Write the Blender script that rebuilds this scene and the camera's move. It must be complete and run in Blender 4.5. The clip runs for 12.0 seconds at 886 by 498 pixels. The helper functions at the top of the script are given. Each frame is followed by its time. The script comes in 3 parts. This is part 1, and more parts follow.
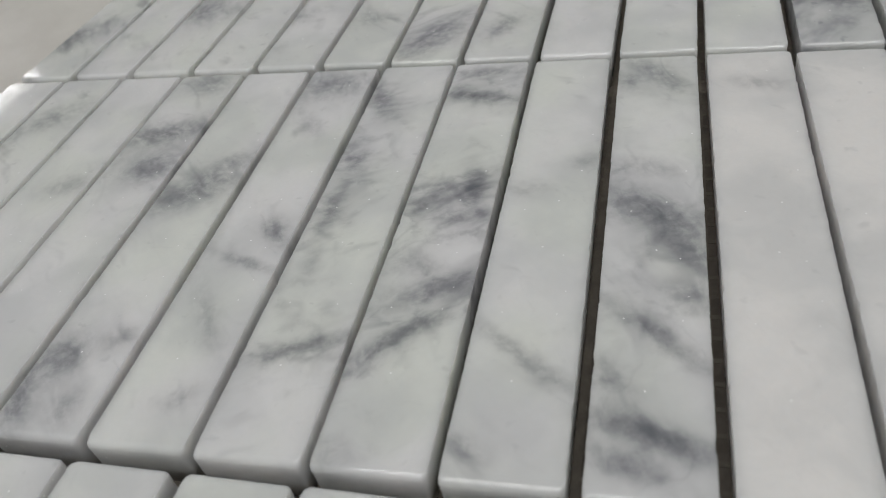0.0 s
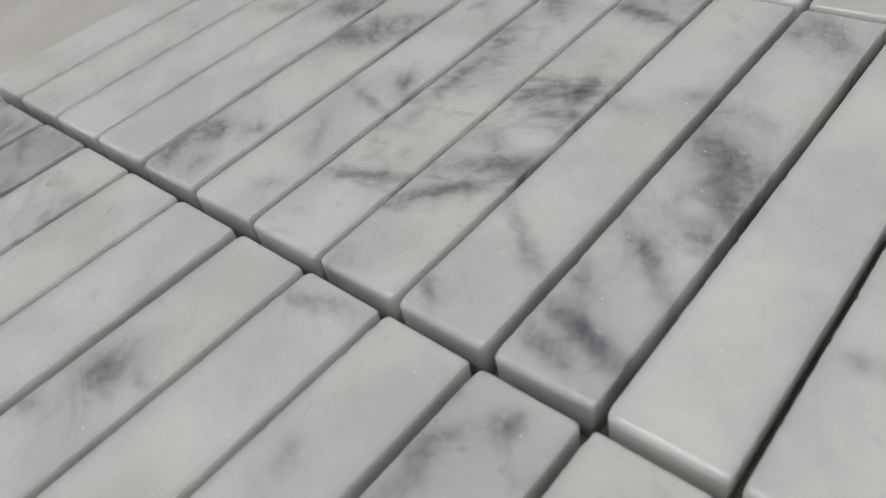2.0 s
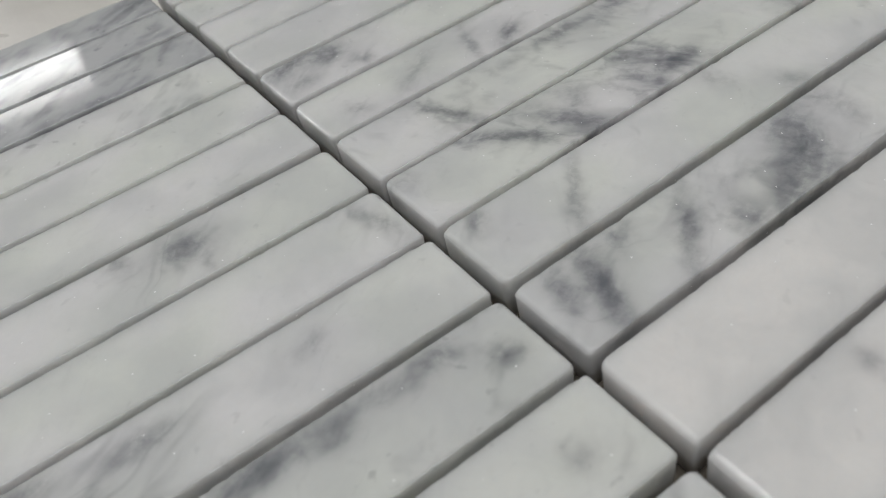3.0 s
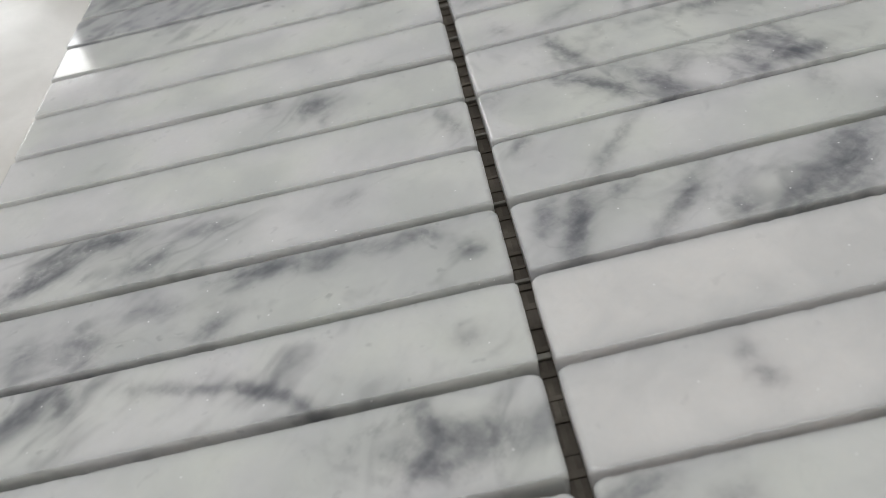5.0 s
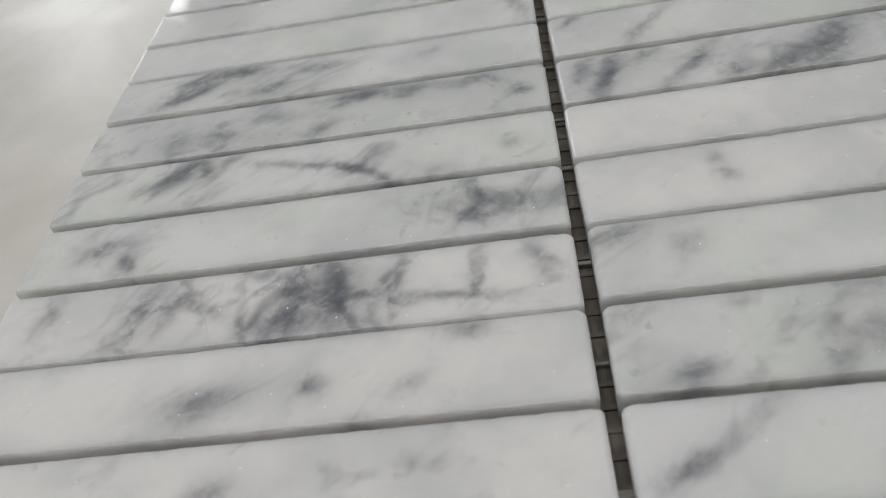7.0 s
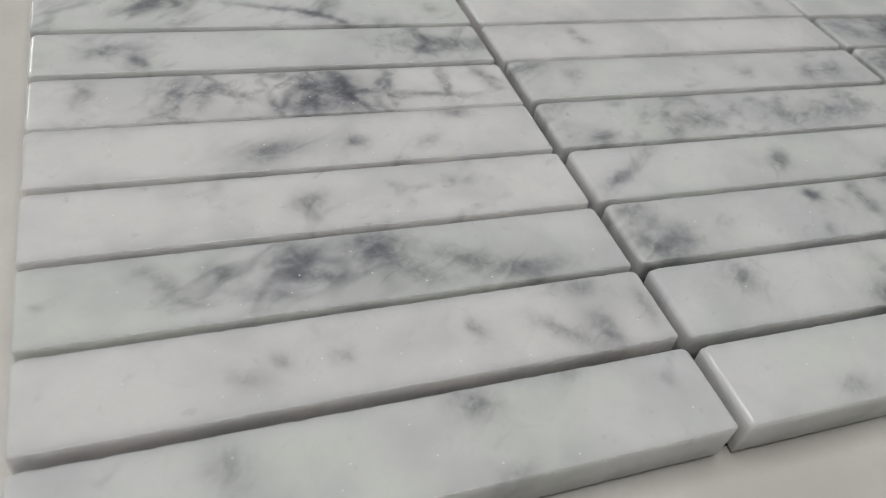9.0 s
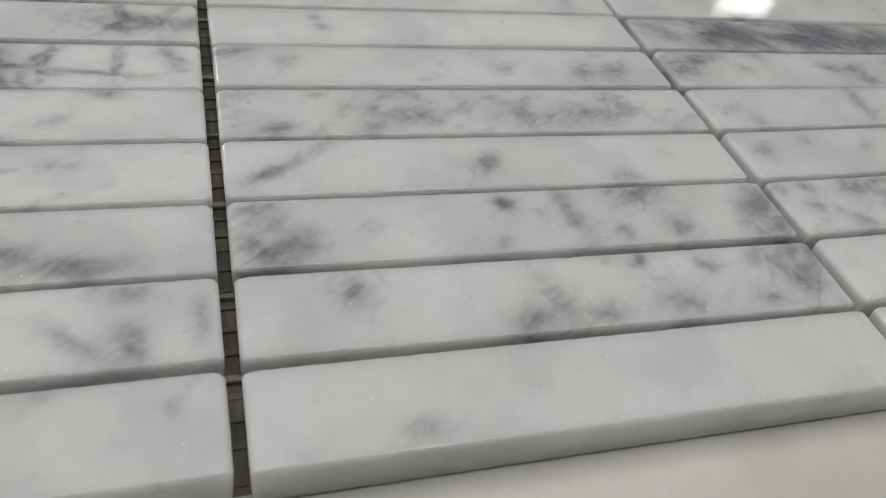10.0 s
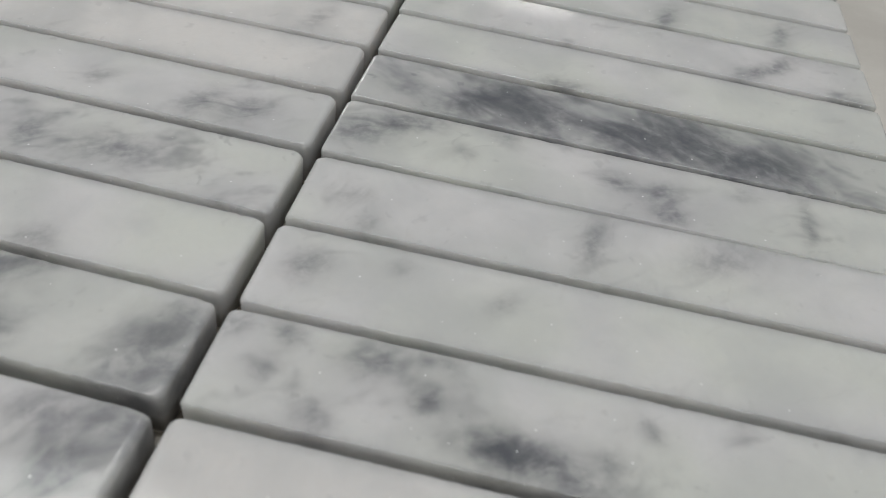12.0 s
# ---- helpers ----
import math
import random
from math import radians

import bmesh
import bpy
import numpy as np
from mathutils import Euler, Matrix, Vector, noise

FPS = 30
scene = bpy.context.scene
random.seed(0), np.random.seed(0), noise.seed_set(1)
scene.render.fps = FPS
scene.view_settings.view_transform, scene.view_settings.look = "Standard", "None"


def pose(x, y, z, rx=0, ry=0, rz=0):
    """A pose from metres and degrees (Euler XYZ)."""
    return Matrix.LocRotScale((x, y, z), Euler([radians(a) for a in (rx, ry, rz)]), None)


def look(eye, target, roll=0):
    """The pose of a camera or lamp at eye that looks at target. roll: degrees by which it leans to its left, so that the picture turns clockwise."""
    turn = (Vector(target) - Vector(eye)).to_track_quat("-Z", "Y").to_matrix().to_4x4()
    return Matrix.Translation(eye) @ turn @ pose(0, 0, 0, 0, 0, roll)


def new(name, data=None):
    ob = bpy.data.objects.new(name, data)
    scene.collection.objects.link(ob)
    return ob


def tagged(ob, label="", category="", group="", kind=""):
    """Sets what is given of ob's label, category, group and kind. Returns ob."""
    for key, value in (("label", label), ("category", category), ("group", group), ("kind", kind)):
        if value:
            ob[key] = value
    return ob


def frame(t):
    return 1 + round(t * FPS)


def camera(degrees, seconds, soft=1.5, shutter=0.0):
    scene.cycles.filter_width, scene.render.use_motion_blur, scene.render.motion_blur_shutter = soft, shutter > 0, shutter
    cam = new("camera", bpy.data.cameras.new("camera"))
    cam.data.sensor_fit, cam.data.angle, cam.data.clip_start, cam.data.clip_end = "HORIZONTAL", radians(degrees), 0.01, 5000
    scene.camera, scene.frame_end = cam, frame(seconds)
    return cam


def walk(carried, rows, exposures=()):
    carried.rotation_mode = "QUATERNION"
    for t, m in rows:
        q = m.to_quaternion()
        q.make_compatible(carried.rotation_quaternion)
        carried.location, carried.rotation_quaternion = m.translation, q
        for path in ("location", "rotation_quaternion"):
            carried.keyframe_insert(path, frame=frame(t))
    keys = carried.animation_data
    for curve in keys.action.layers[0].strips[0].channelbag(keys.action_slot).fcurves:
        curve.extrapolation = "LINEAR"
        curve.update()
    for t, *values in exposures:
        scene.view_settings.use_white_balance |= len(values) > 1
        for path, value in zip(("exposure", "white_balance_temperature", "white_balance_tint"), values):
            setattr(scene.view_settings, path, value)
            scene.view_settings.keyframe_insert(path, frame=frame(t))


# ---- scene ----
cam = camera(58.79, 12.0, soft=0.85)
PATH = [
    (0, (0.5312, 1.4147, 0.8111), (1.9565, 1.9441, -0.4882), -12.28),
    (0.5, (0.5175, 1.3115, 0.8088), (1.8657, 2.0006, -0.4979), -12.09),
    (1, (0.5144, 1.2133, 0.8163), (1.7677, 2.0466, -0.5008), -11.72),
    (1.5, (0.5240, 1.1277, 0.8086), (1.6563, 2.1024, -0.5210), -11.72),
    (2, (0.5489, 1.0292, 0.7911), (1.5345, 2.1332, -0.5542), -12.08),
    (2.5, (0.5547, 0.9565, 0.7894), (1.3897, 2.1685, -0.5648), -12.35),
    (3, (0.6041, 0.8724, 0.7844), (1.2682, 2.1831, -0.5724), -12.83),
    (3.2, (0.6106, 0.8270, 0.8094), (1.2240, 2.1469, -0.5623), -12.12),
    (4.8, (0.9056, 0.5628, 0.8544), (0.9010, 2.0175, -0.5181), -15.64),
    (5, (0.9374, 0.5318, 0.8106), (0.8627, 2.0134, -0.5307), -15.17),
    (5.5, (1.0446, 0.4580, 0.7990), (0.7966, 1.9208, -0.5422), -15.09),
    (6, (1.0155, 0.3953, 0.7956), (0.7764, 1.8605, -0.5445), -15.26),
    (6.5, (0.9866, 0.2582, 0.7947), (0.7393, 1.7173, -0.5507), -14.86),
    (7, (0.9285, 0.0784, 0.8550), (0.6892, 1.5222, -0.5080), -13.69),
    (7.5, (0.8182, -0.1361, 0.9434), (0.6411, 1.2987, -0.4386), -10.51),
    (7.7, (0.7444, -0.2311, 1.0113), (0.6244, 1.1928, -0.3880), -8.60),
    (9.3, (0.1966, -0.4373, 0.8752), (0.9199, 0.8474, -0.4762), 13.64),
    (9.5, (0.3746, -0.4514, 0.8686), (1.0997, 0.8312, -0.4838), 13.74),
    (10, (0.9614, -0.5085, 0.8439), (1.5482, 0.8579, -0.4935), 12.28),
    (10.5, (1.4103, -0.4896, 0.8125), (1.8256, 0.9379, -0.5254), 11.18),
    (11, (1.7727, -0.4345, 0.7958), (1.9984, 1.0230, -0.5550), 10.31),
    (11.5, (2.0925, -0.3012, 0.7839), (2.1229, 1.1648, -0.5762), 9.24),
    (12, (2.3612, -0.1343, 0.7663), (2.2011, 1.3116, -0.6062), 8.41),
]
UNIT = 0.1      # the path is written in decimetres, from the top face of the tiles
TOP = 0.0085    # height of the tiles' top faces over the table
walk(cam, [(t, look(Vector(eye) * UNIT + Vector((0, 0, TOP)), Vector(target) * UNIT + Vector((0, 0, TOP)), roll)) for t, eye, target, roll in PATH])
cam.data.dof.use_dof = True
cam.data.dof.focus_distance = 0.135
cam.data.dof.aperture_fstop = 32.0

# ---- world and light ----
world = bpy.data.worlds.new("daylight")
scene.world = world
world.use_nodes = True
wn = world.node_tree.nodes
sky = wn.new("ShaderNodeTexSky")
sky.sky_type, sky.sun_disc = "NISHITA", False
sky.sun_elevation, sky.sun_rotation = radians(35), radians(20)
world.node_tree.links.new(sky.outputs[0], wn["Background"].inputs[0])
wn["Background"].inputs[1].default_value = 0.1

ROOM_X, ROOM_Y = (-2.6, 3.0), (-2.4, 2.75)
FLOOR_Z, CEIL_Z = -0.75, 1.95
# the window wall's openings: from, to, sill, head
WINDOWS = ((-1.80, -1.09, 0.60, 1.11), (-0.05, 0.27, 0.98, 1.09), (2.33, 2.62, 1.14, 1.30))


def area_lamp(name, place, target, width, height, watts, colour):
    data = bpy.data.lights.new(name, "AREA")
    data.shape, data.size, data.size_y = "RECTANGLE", width, height
    data.energy, data.color = watts, colour
    ob = new(name, data)
    ob.matrix_world = look(place, target)
    return ob


for a, b, sill, head in WINDOWS:
    m, z = (a + b) / 2, (sill + head) / 2
    area_lamp("window_daylight", (m, ROOM_Y[1] + 0.02, z), (m, 0, z), b - a, head - sill, 17.0 * (b - a) * (head - sill), (1.0, 0.995, 0.97))
# unseen overhead fill, added to light the tiles' top faces
area_lamp("added_fill_light", (-0.08, 0.15, CEIL_Z - 0.07), (-0.08, 0.15, 0), 1.7, 1.5, 28.8, (0.985, 0.995, 0.985))


# ---- materials ----
class Nodes:
    """Short hands for building a node material."""

    def __init__(self, name):
        self.mat = bpy.data.materials.new(name)
        self.mat.use_nodes = True
        self.tree = self.mat.node_tree
        self.bsdf = self.tree.nodes["Principled BSDF"]

    def node(self, kind, **settings):
        n = self.tree.nodes.new(kind)
        for key, value in settings.items():
            setattr(n, key, value)
        return n

    def feed(self, socket, value):
        if isinstance(value, bpy.types.NodeSocket):
            self.tree.links.new(value, socket)
        else:
            socket.default_value = value

    def math(self, op, a, b=0.0, clamp=False):
        n = self.node("ShaderNodeMath", operation=op, use_clamp=clamp)
        self.feed(n.inputs[0], a)
        self.feed(n.inputs[1], b)
        return n.outputs[0]

    def vec(self, op, a, b):
        n = self.node("ShaderNodeVectorMath", operation=op)
        self.feed(n.inputs[0], a)
        self.feed(n.inputs[1], b)
        return n.outputs[0]

    def noise(self, at, scale, detail=3.0, rough=0.5, distortion=0.0):
        n = self.node("ShaderNodeTexNoise")
        self.feed(n.inputs["Vector"], at)
        n.inputs["Scale"].default_value, n.inputs["Detail"].default_value = scale, detail
        n.inputs["Roughness"].default_value, n.inputs["Distortion"].default_value = rough, distortion
        return n

    def ramp(self, value, low, high, a=0.0, b=1.0):
        n = self.node("ShaderNodeMapRange", interpolation_type="SMOOTHSTEP")
        self.feed(n.inputs["Value"], value)
        for key, v in (("From Min", low), ("From Max", high), ("To Min", a), ("To Max", b)):
            n.inputs[key].default_value = v
        return n.outputs[0]

    def mix(self, how_much, a, b, blend="MIX"):
        n = self.node("ShaderNodeMix", data_type="RGBA", blend_type=blend)
        self.feed(n.inputs["Factor"], how_much)
        self.feed(n.inputs[6], a)
        self.feed(n.inputs[7], b)
        return n.outputs[2]

    def prop(self, name, output="Fac"):
        return self.node("ShaderNodeAttribute", attribute_type="OBJECT", attribute_name=name).outputs[output]

    def bump(self, height, strength, distance):
        n = self.node("ShaderNodeBump")
        n.inputs["Strength"].default_value, n.inputs["Distance"].default_value = strength, distance
        self.feed(n.inputs["Height"], height)
        self.feed(self.bsdf.inputs["Normal"], n.outputs[0])

    def surface(self, colour, rough):
        self.feed(self.bsdf.inputs["Base Color"], colour)
        self.feed(self.bsdf.inputs["Roughness"], rough)
        return self.mat


MARKS = 14   # veins a tile can carry


def marble():
    """White marble with grey veins; each tile carries its own seed, tone and places of its darker clouds."""
    n = Nodes("white_marble")
    at = n.node("ShaderNodeTexCoord").outputs["Object"]
    mm = n.vec("MULTIPLY", at, (1000, 1000, 1000))
    seed = n.prop("seed")
    shift = n.node("ShaderNodeCombineXYZ")
    for k, f in enumerate((37.0, 91.0, 53.0)):
        n.feed(shift.inputs[k], n.math("MULTIPLY", seed, f))
    p = n.vec("ADD", mm, shift.outputs[0])
    turn = n.node("ShaderNodeVectorRotate", rotation_type="Z_AXIS")
    n.feed(turn.inputs["Vector"], p)
    n.feed(turn.inputs["Angle"], n.prop("slant"))
    p = turn.outputs[0]
    warp = n.vec("SUBTRACT", n.noise(p, 0.09, 1.6, 0.5).outputs["Color"], (0.5, 0.5, 0.5))
    p = n.vec("ADD", p, n.vec("MULTIPLY", warp, (6, 6, 5)))
    drawn = n.vec("MULTIPLY", p, (0.42, 1.2, 0.8))
    # each tile's own veins: soft drawn-out clouds with a place, a length, a width, a turn and a strength
    flow = n.vec("SUBTRACT", n.noise(mm, 0.32, 2.0, 0.5).outputs["Color"], (0.5, 0.5, 0.5))
    q = n.vec("ADD", mm, n.vec("ADD", n.vec("MULTIPLY", warp, (2.4, 2.2, 0)), n.vec("MULTIPLY", flow, (1.7, 1.7, 0))))
    mask = halo = 0.0
    for k in range(MARKS):
        where, shape = n.node("ShaderNodeSeparateXYZ"), n.node("ShaderNodeSeparateXYZ")
        n.feed(where.inputs[0], n.prop(f"vein_place_{k}", "Vector"))
        n.feed(shape.inputs[0], n.prop(f"vein_shape_{k}", "Vector"))
        centre = n.node("ShaderNodeCombineXYZ")
        n.feed(centre.inputs[0], where.outputs[0])
        n.feed(centre.inputs[1], where.outputs[1])
        spin = n.node("ShaderNodeVectorRotate", rotation_type="Z_AXIS")
        n.feed(spin.inputs["Vector"], n.vec("SUBTRACT", q, centre.outputs[0]))
        n.feed(spin.inputs["Angle"], n.math("MULTIPLY", where.outputs[2], -1.0))
        d = n.node("ShaderNodeSeparateXYZ")
        n.feed(d.inputs[0], spin.outputs[0])
        dx, dy = n.math("DIVIDE", d.outputs[0], shape.outputs[0]), n.math("DIVIDE", d.outputs[1], shape.outputs[1])
        fall = n.math("ADD", n.math("MULTIPLY", dx, dx), n.math("MULTIPLY", dy, dy))
        mask = n.math("ADD", mask, n.math("MULTIPLY", shape.outputs[2], n.math("EXPONENT", n.math("MULTIPLY", fall, -1.0))))
        halo = n.math("ADD", halo, n.math("MULTIPLY", shape.outputs[2], n.math("EXPONENT", n.math("MULTIPLY", fall, -0.16))))
    mask = n.math("MINIMUM", mask, 1.5)
    halo = n.math("MINIMUM", halo, 1.5)
    tone = n.prop("tone")
    fine = n.noise(p, 0.4, 3.0, 0.55).outputs["Fac"]
    blobs = n.noise(n.vec("MULTIPLY", p, (0.8, 1.1, 0.9)), 0.21, 2.2, 0.5).outputs["Fac"]
    bands = n.noise(drawn, 0.19, 2.0, 0.45).outputs["Fac"]
    style = n.node("ShaderNodeMix", data_type="FLOAT")
    n.feed(style.inputs[0], n.prop("streak"))
    n.feed(style.inputs[2], blobs)
    n.feed(style.inputs[3], bands)
    broad = n.noise(p, 0.075, 1.0, 0.4).outputs["Fac"]
    form = n.math("ADD", n.math("MULTIPLY", style.outputs[0], 0.72), n.math("MULTIPLY", broad, 0.28))
    form = n.math("ADD", n.math("MULTIPLY", n.math("SUBTRACT", form, 0.5), 1.35), 0.425)
    cover = n.math("ADD", form, n.math("ADD", n.math("ADD", n.math("MULTIPLY", mask, 0.16), n.math("MULTIPLY", halo, 0.05)), n.math("MULTIPLY", tone, 0.26)))
    cloud = n.math("MULTIPLY", n.ramp(cover, 0.555, 1.0), n.ramp(fine, 0.25, 0.6, 0.85, 1.04))
    # the veins themselves: wisps drawn out along the grain, darker in their cores, with a faint haze round them
    wisp = n.ramp(n.noise(drawn, 0.36, 3.0, 0.55, 0.2).outputs["Fac"], 0.32, 0.64)
    core = n.ramp(n.noise(q, 0.55, 4.0, 0.6).outputs["Fac"], 0.36, 0.66)
    vein = n.math("MULTIPLY", mask, n.math("ADD", 0.24, n.math("ADD", n.math("MULTIPLY", wisp, 0.42), n.math("MULTIPLY", core, 0.40))))
    haze = n.math("MULTIPLY", n.math("MULTIPLY", halo, 0.11), n.ramp(style.outputs[0], 0.3, 0.65, 0.25, 1.0))
    # soft streaks and thin broken threads
    ridge = n.math("ABSOLUTE", n.math("SUBTRACT", n.noise(drawn, 0.11, 1.0, 0.4).outputs["Fac"], 0.5))
    streak = n.math("MULTIPLY", n.ramp(ridge, 0.0, 0.06, 1.0, 0.0), n.ramp(broad, 0.4, 0.6))
    ridge2 = n.math("ABSOLUTE", n.math("SUBTRACT", n.noise(n.vec("MULTIPLY", p, (0.6, 1.1, 0.8)), 0.07, 2.0, 0.5).outputs["Fac"], 0.46))
    thread = n.math("MULTIPLY", n.ramp(ridge2, 0.0, 0.02, 1.0, 0.0), n.ramp(fine, 0.45, 0.6))
    # a net of fine joints, strong in some tiles only
    web = n.node("ShaderNodeTexVoronoi", feature="DISTANCE_TO_EDGE")
    n.feed(web.inputs["Vector"], p)
    web.inputs["Scale"].default_value = 0.105
    net = n.math("MULTIPLY", n.ramp(web.outputs["Distance"], 0.0, 0.15, 1.0, 0.0), n.math("MULTIPLY", n.prop("web"), n.math("MULTIPLY", n.math("MULTIPLY", halo, 0.62), n.ramp(fine, 0.38, 0.62, 0.15, 1.0))))
    spots = n.math("MULTIPLY", n.ramp(n.noise(p, 0.33, 2.0, 0.5).outputs["Fac"], 0.66, 0.78), n.math("ADD", n.math("MULTIPLY", tone, 0.22), 0.05))
    lines = n.math("ADD", n.math("MULTIPLY", thread, n.math("ADD", n.math("MULTIPLY", halo, 0.06), 0.015)),
                   n.math("MULTIPLY", streak, n.math("MULTIPLY", halo, 0.16)))
    dark = n.math("ADD", n.math("ADD", n.math("MULTIPLY", cloud, 0.6), net), n.math("ADD", spots, lines))
    dark = n.math("ADD", dark, n.math("ADD", n.math("MULTIPLY", vein, 0.82), haze))
    dark = n.math("SUBTRACT", 1.0, n.math("EXPONENT", n.math("MULTIPLY", dark, -1.9)))
    ground = n.mix(n.ramp(n.noise(p, 0.035, 2.0).outputs["Fac"], 0.35, 0.65), (0.69, 0.70, 0.665, 1), (0.71, 0.70, 0.705, 1))
    ground = n.mix(n.prop("blush"), ground, (0.755, 0.735, 0.725, 1))
    ground = n.mix(n.ramp(n.noise(p, 0.06, 3.0, 0.5).outputs["Fac"], 0.36, 0.70, 0.0, 0.46), ground, (0.48, 0.49, 0.50, 1))
    ground = n.mix(n.ramp(n.noise(p, 0.9, 4.0, 0.65).outputs["Fac"], 0.3, 0.7, 0.0, 0.08), ground, (0.5, 0.5, 0.5, 1))
    ground = n.mix(n.ramp(tone, 0.35, 0.85, 0.0, 0.6), ground, (0.36, 0.37, 0.385, 1))
    grey = n.mix(n.noise(p, 0.05, 2.0).outputs["Fac"], (0.135, 0.145, 0.155, 1), (0.115, 0.115, 0.145, 1))
    colour = n.mix(n.math("MULTIPLY", dark, 1.02, clamp=True), ground, grey)
    # tiny pale crystals; their glint is painted into the colour as white specks
    cell = n.node("ShaderNodeTexVoronoi")
    n.feed(cell.inputs["Vector"], mm)
    cell.inputs["Scale"].default_value = 2.2
    sc = n.node("ShaderNodeSeparateColor")
    n.feed(sc.inputs[0], cell.outputs["Color"])
    speck = n.math("MULTIPLY", n.math("GREATER_THAN", sc.outputs[0], 0.9965), n.math("LESS_THAN", cell.outputs["Distance"], 0.34))
    colour = n.mix(n.math("MULTIPLY", speck, 0.8), colour, (0.9, 0.9, 0.9, 1))
    rough = n.ramp(n.noise(mm, 0.25, 4.0, 0.7).outputs["Fac"], 0.3, 0.75, 0.035, 0.10)
    # the sawn sides are matt
    facing = n.node("ShaderNodeSeparateXYZ")
    n.feed(facing.inputs[0], n.node("ShaderNodeNewGeometry").outputs["Normal"])
    rough = n.math("ADD", rough, n.ramp(facing.outputs[2], 0.2, 0.75, 0.38, 0.0))
    height = n.math("ADD", n.math("MULTIPLY", n.noise(mm, 1.1, 3.0).outputs["Fac"], 0.35), n.math("MULTIPLY", speck, n.math("MULTIPLY", sc.outputs[1], 0.5)))
    n.bump(height, 0.06, 0.0003)
    n.bsdf.inputs["Subsurface Weight"].default_value = 1.0
    n.bsdf.inputs["Subsurface Radius"].default_value = (1.0, 0.97, 0.94)
    n.bsdf.inputs["Subsurface Scale"].default_value = 0.0065
    n.bsdf.inputs["IOR"].default_value = 1.5
    return n.surface(colour, rough)


def mottled(name, light, dark, scale, rough, relief=0.0002, fine=None):
    n = Nodes(name)
    at = n.node("ShaderNodeTexCoord").outputs["Object"]
    broad = n.noise(at, scale, 4.0, 0.6, 0.4).outputs["Fac"]
    grain = n.noise(at, fine or scale * 30, 3.0, 0.6).outputs["Fac"]
    colour = n.mix(n.ramp(broad, 0.3, 0.7), light, dark)
    colour = n.mix(n.ramp(grain, 0.35, 0.75, 0.0, 0.16), colour, tuple(c * 0.7 for c in light[:3]) + (1,))
    n.bump(grain, 0.25, relief)
    return n.surface(colour, n.ramp(broad, 0.3, 0.7, rough - 0.06, rough + 0.08))


MARBLE = marble()
TABLE = mottled("table_laminate", (0.68, 0.655, 0.615, 1), (0.54, 0.515, 0.48, 1), 15.0, 0.32, 0.00012, 700.0)
THREAD = mottled("fibreglass_thread", (0.15, 0.128, 0.102, 1), (0.105, 0.09, 0.072, 1), 300.0, 0.6)
GLUE = mottled("glue_film", (0.12, 0.10, 0.08, 1), (0.075, 0.063, 0.05, 1), 220.0, 0.55)
PALE_BAR = mottled("pale_bars", (0.34, 0.325, 0.29, 1), (0.20, 0.185, 0.16, 1), 400.0, 0.5)
PLASTER = mottled("wall_plaster", (0.62, 0.62, 0.62, 1), (0.57, 0.57, 0.57, 1), 2.0, 0.8)
CEILING = mottled("ceiling_paint", (0.72, 0.72, 0.70, 1), (0.68, 0.68, 0.66, 1), 2.0, 0.85)
FLOOR = mottled("floor_concrete", (0.34, 0.33, 0.31, 1), (0.26, 0.25, 0.24, 1), 3.0, 0.6)
METAL = mottled("painted_steel", (0.55, 0.55, 0.55, 1), (0.5, 0.5, 0.5, 1), 20.0, 0.45)


# ---- building helpers ----
def mesh_of(name, bm, material):
    data = bpy.data.meshes.new(name)
    bm.to_mesh(data)
    bm.free()
    data.materials.append(material)
    return data


def part(name, bm, material, parent=None, label=""):
    ob = new(name, mesh_of(name, bm, material))
    ob.parent = parent
    return tagged(ob, label)


def box_into(bm, lo, hi, bevel=0.0):
    made = bmesh.ops.create_cube(bm, size=1.0)["verts"]
    for v in made:
        v.co = Vector([lo[k] + (v.co[k] + 0.5) * (hi[k] - lo[k]) for k in range(3)])
    if bevel:
        edges = list({e for v in made for e in v.link_edges})
        bmesh.ops.bevel(bm, geom=edges, offset=bevel, segments=3, affect="EDGES", profile=0.5)
    return bm


def box(lo, hi, bevel=0.0):
    return box_into(bmesh.new(), lo, hi, bevel)


# ---- the room ----
W = 0.15
x0, x1 = ROOM_X
y0, y1 = ROOM_Y
tagged(part("floor", box((x0, y0, FLOOR_Z - 0.1), (x1, y1, FLOOR_Z)), FLOOR), "grey concrete workshop floor", "floor", kind="structure")
tagged(part("ceiling", box((x0, y0, CEIL_Z), (x1, y1, CEIL_Z + 0.1)), CEILING), "plain white painted ceiling", "ceiling", kind="structure")
tagged(part("wall_south", box((x0 - W, y0 - W, FLOOR_Z), (x1 + W, y0, CEIL_Z)), PLASTER), "plain light plaster wall", "wall", kind="structure")
tagged(part("wall_west", box((x0 - W, y0, FLOOR_Z), (x0, y1, CEIL_Z)), PLASTER), "plain light plaster wall", "wall", kind="structure")
tagged(part("wall_east", box((x1, y0, FLOOR_Z), (x1 + W, y1, CEIL_Z)), PLASTER), "plain light plaster wall", "wall", kind="structure")
bm = bmesh.new()
at = x0 - W
for a, b, sill, head in WINDOWS:
    box_into(bm, (at, y1, FLOOR_Z), (a, y1 + W, CEIL_Z))
    box_into(bm, (a, y1, FLOOR_Z), (b, y1 + W, sill))
    box_into(bm, (a, y1, head), (b, y1 + W, CEIL_Z))
    at = b
box_into(bm, (at, y1, FLOOR_Z), (x1 + W, y1 + W, CEIL_Z))
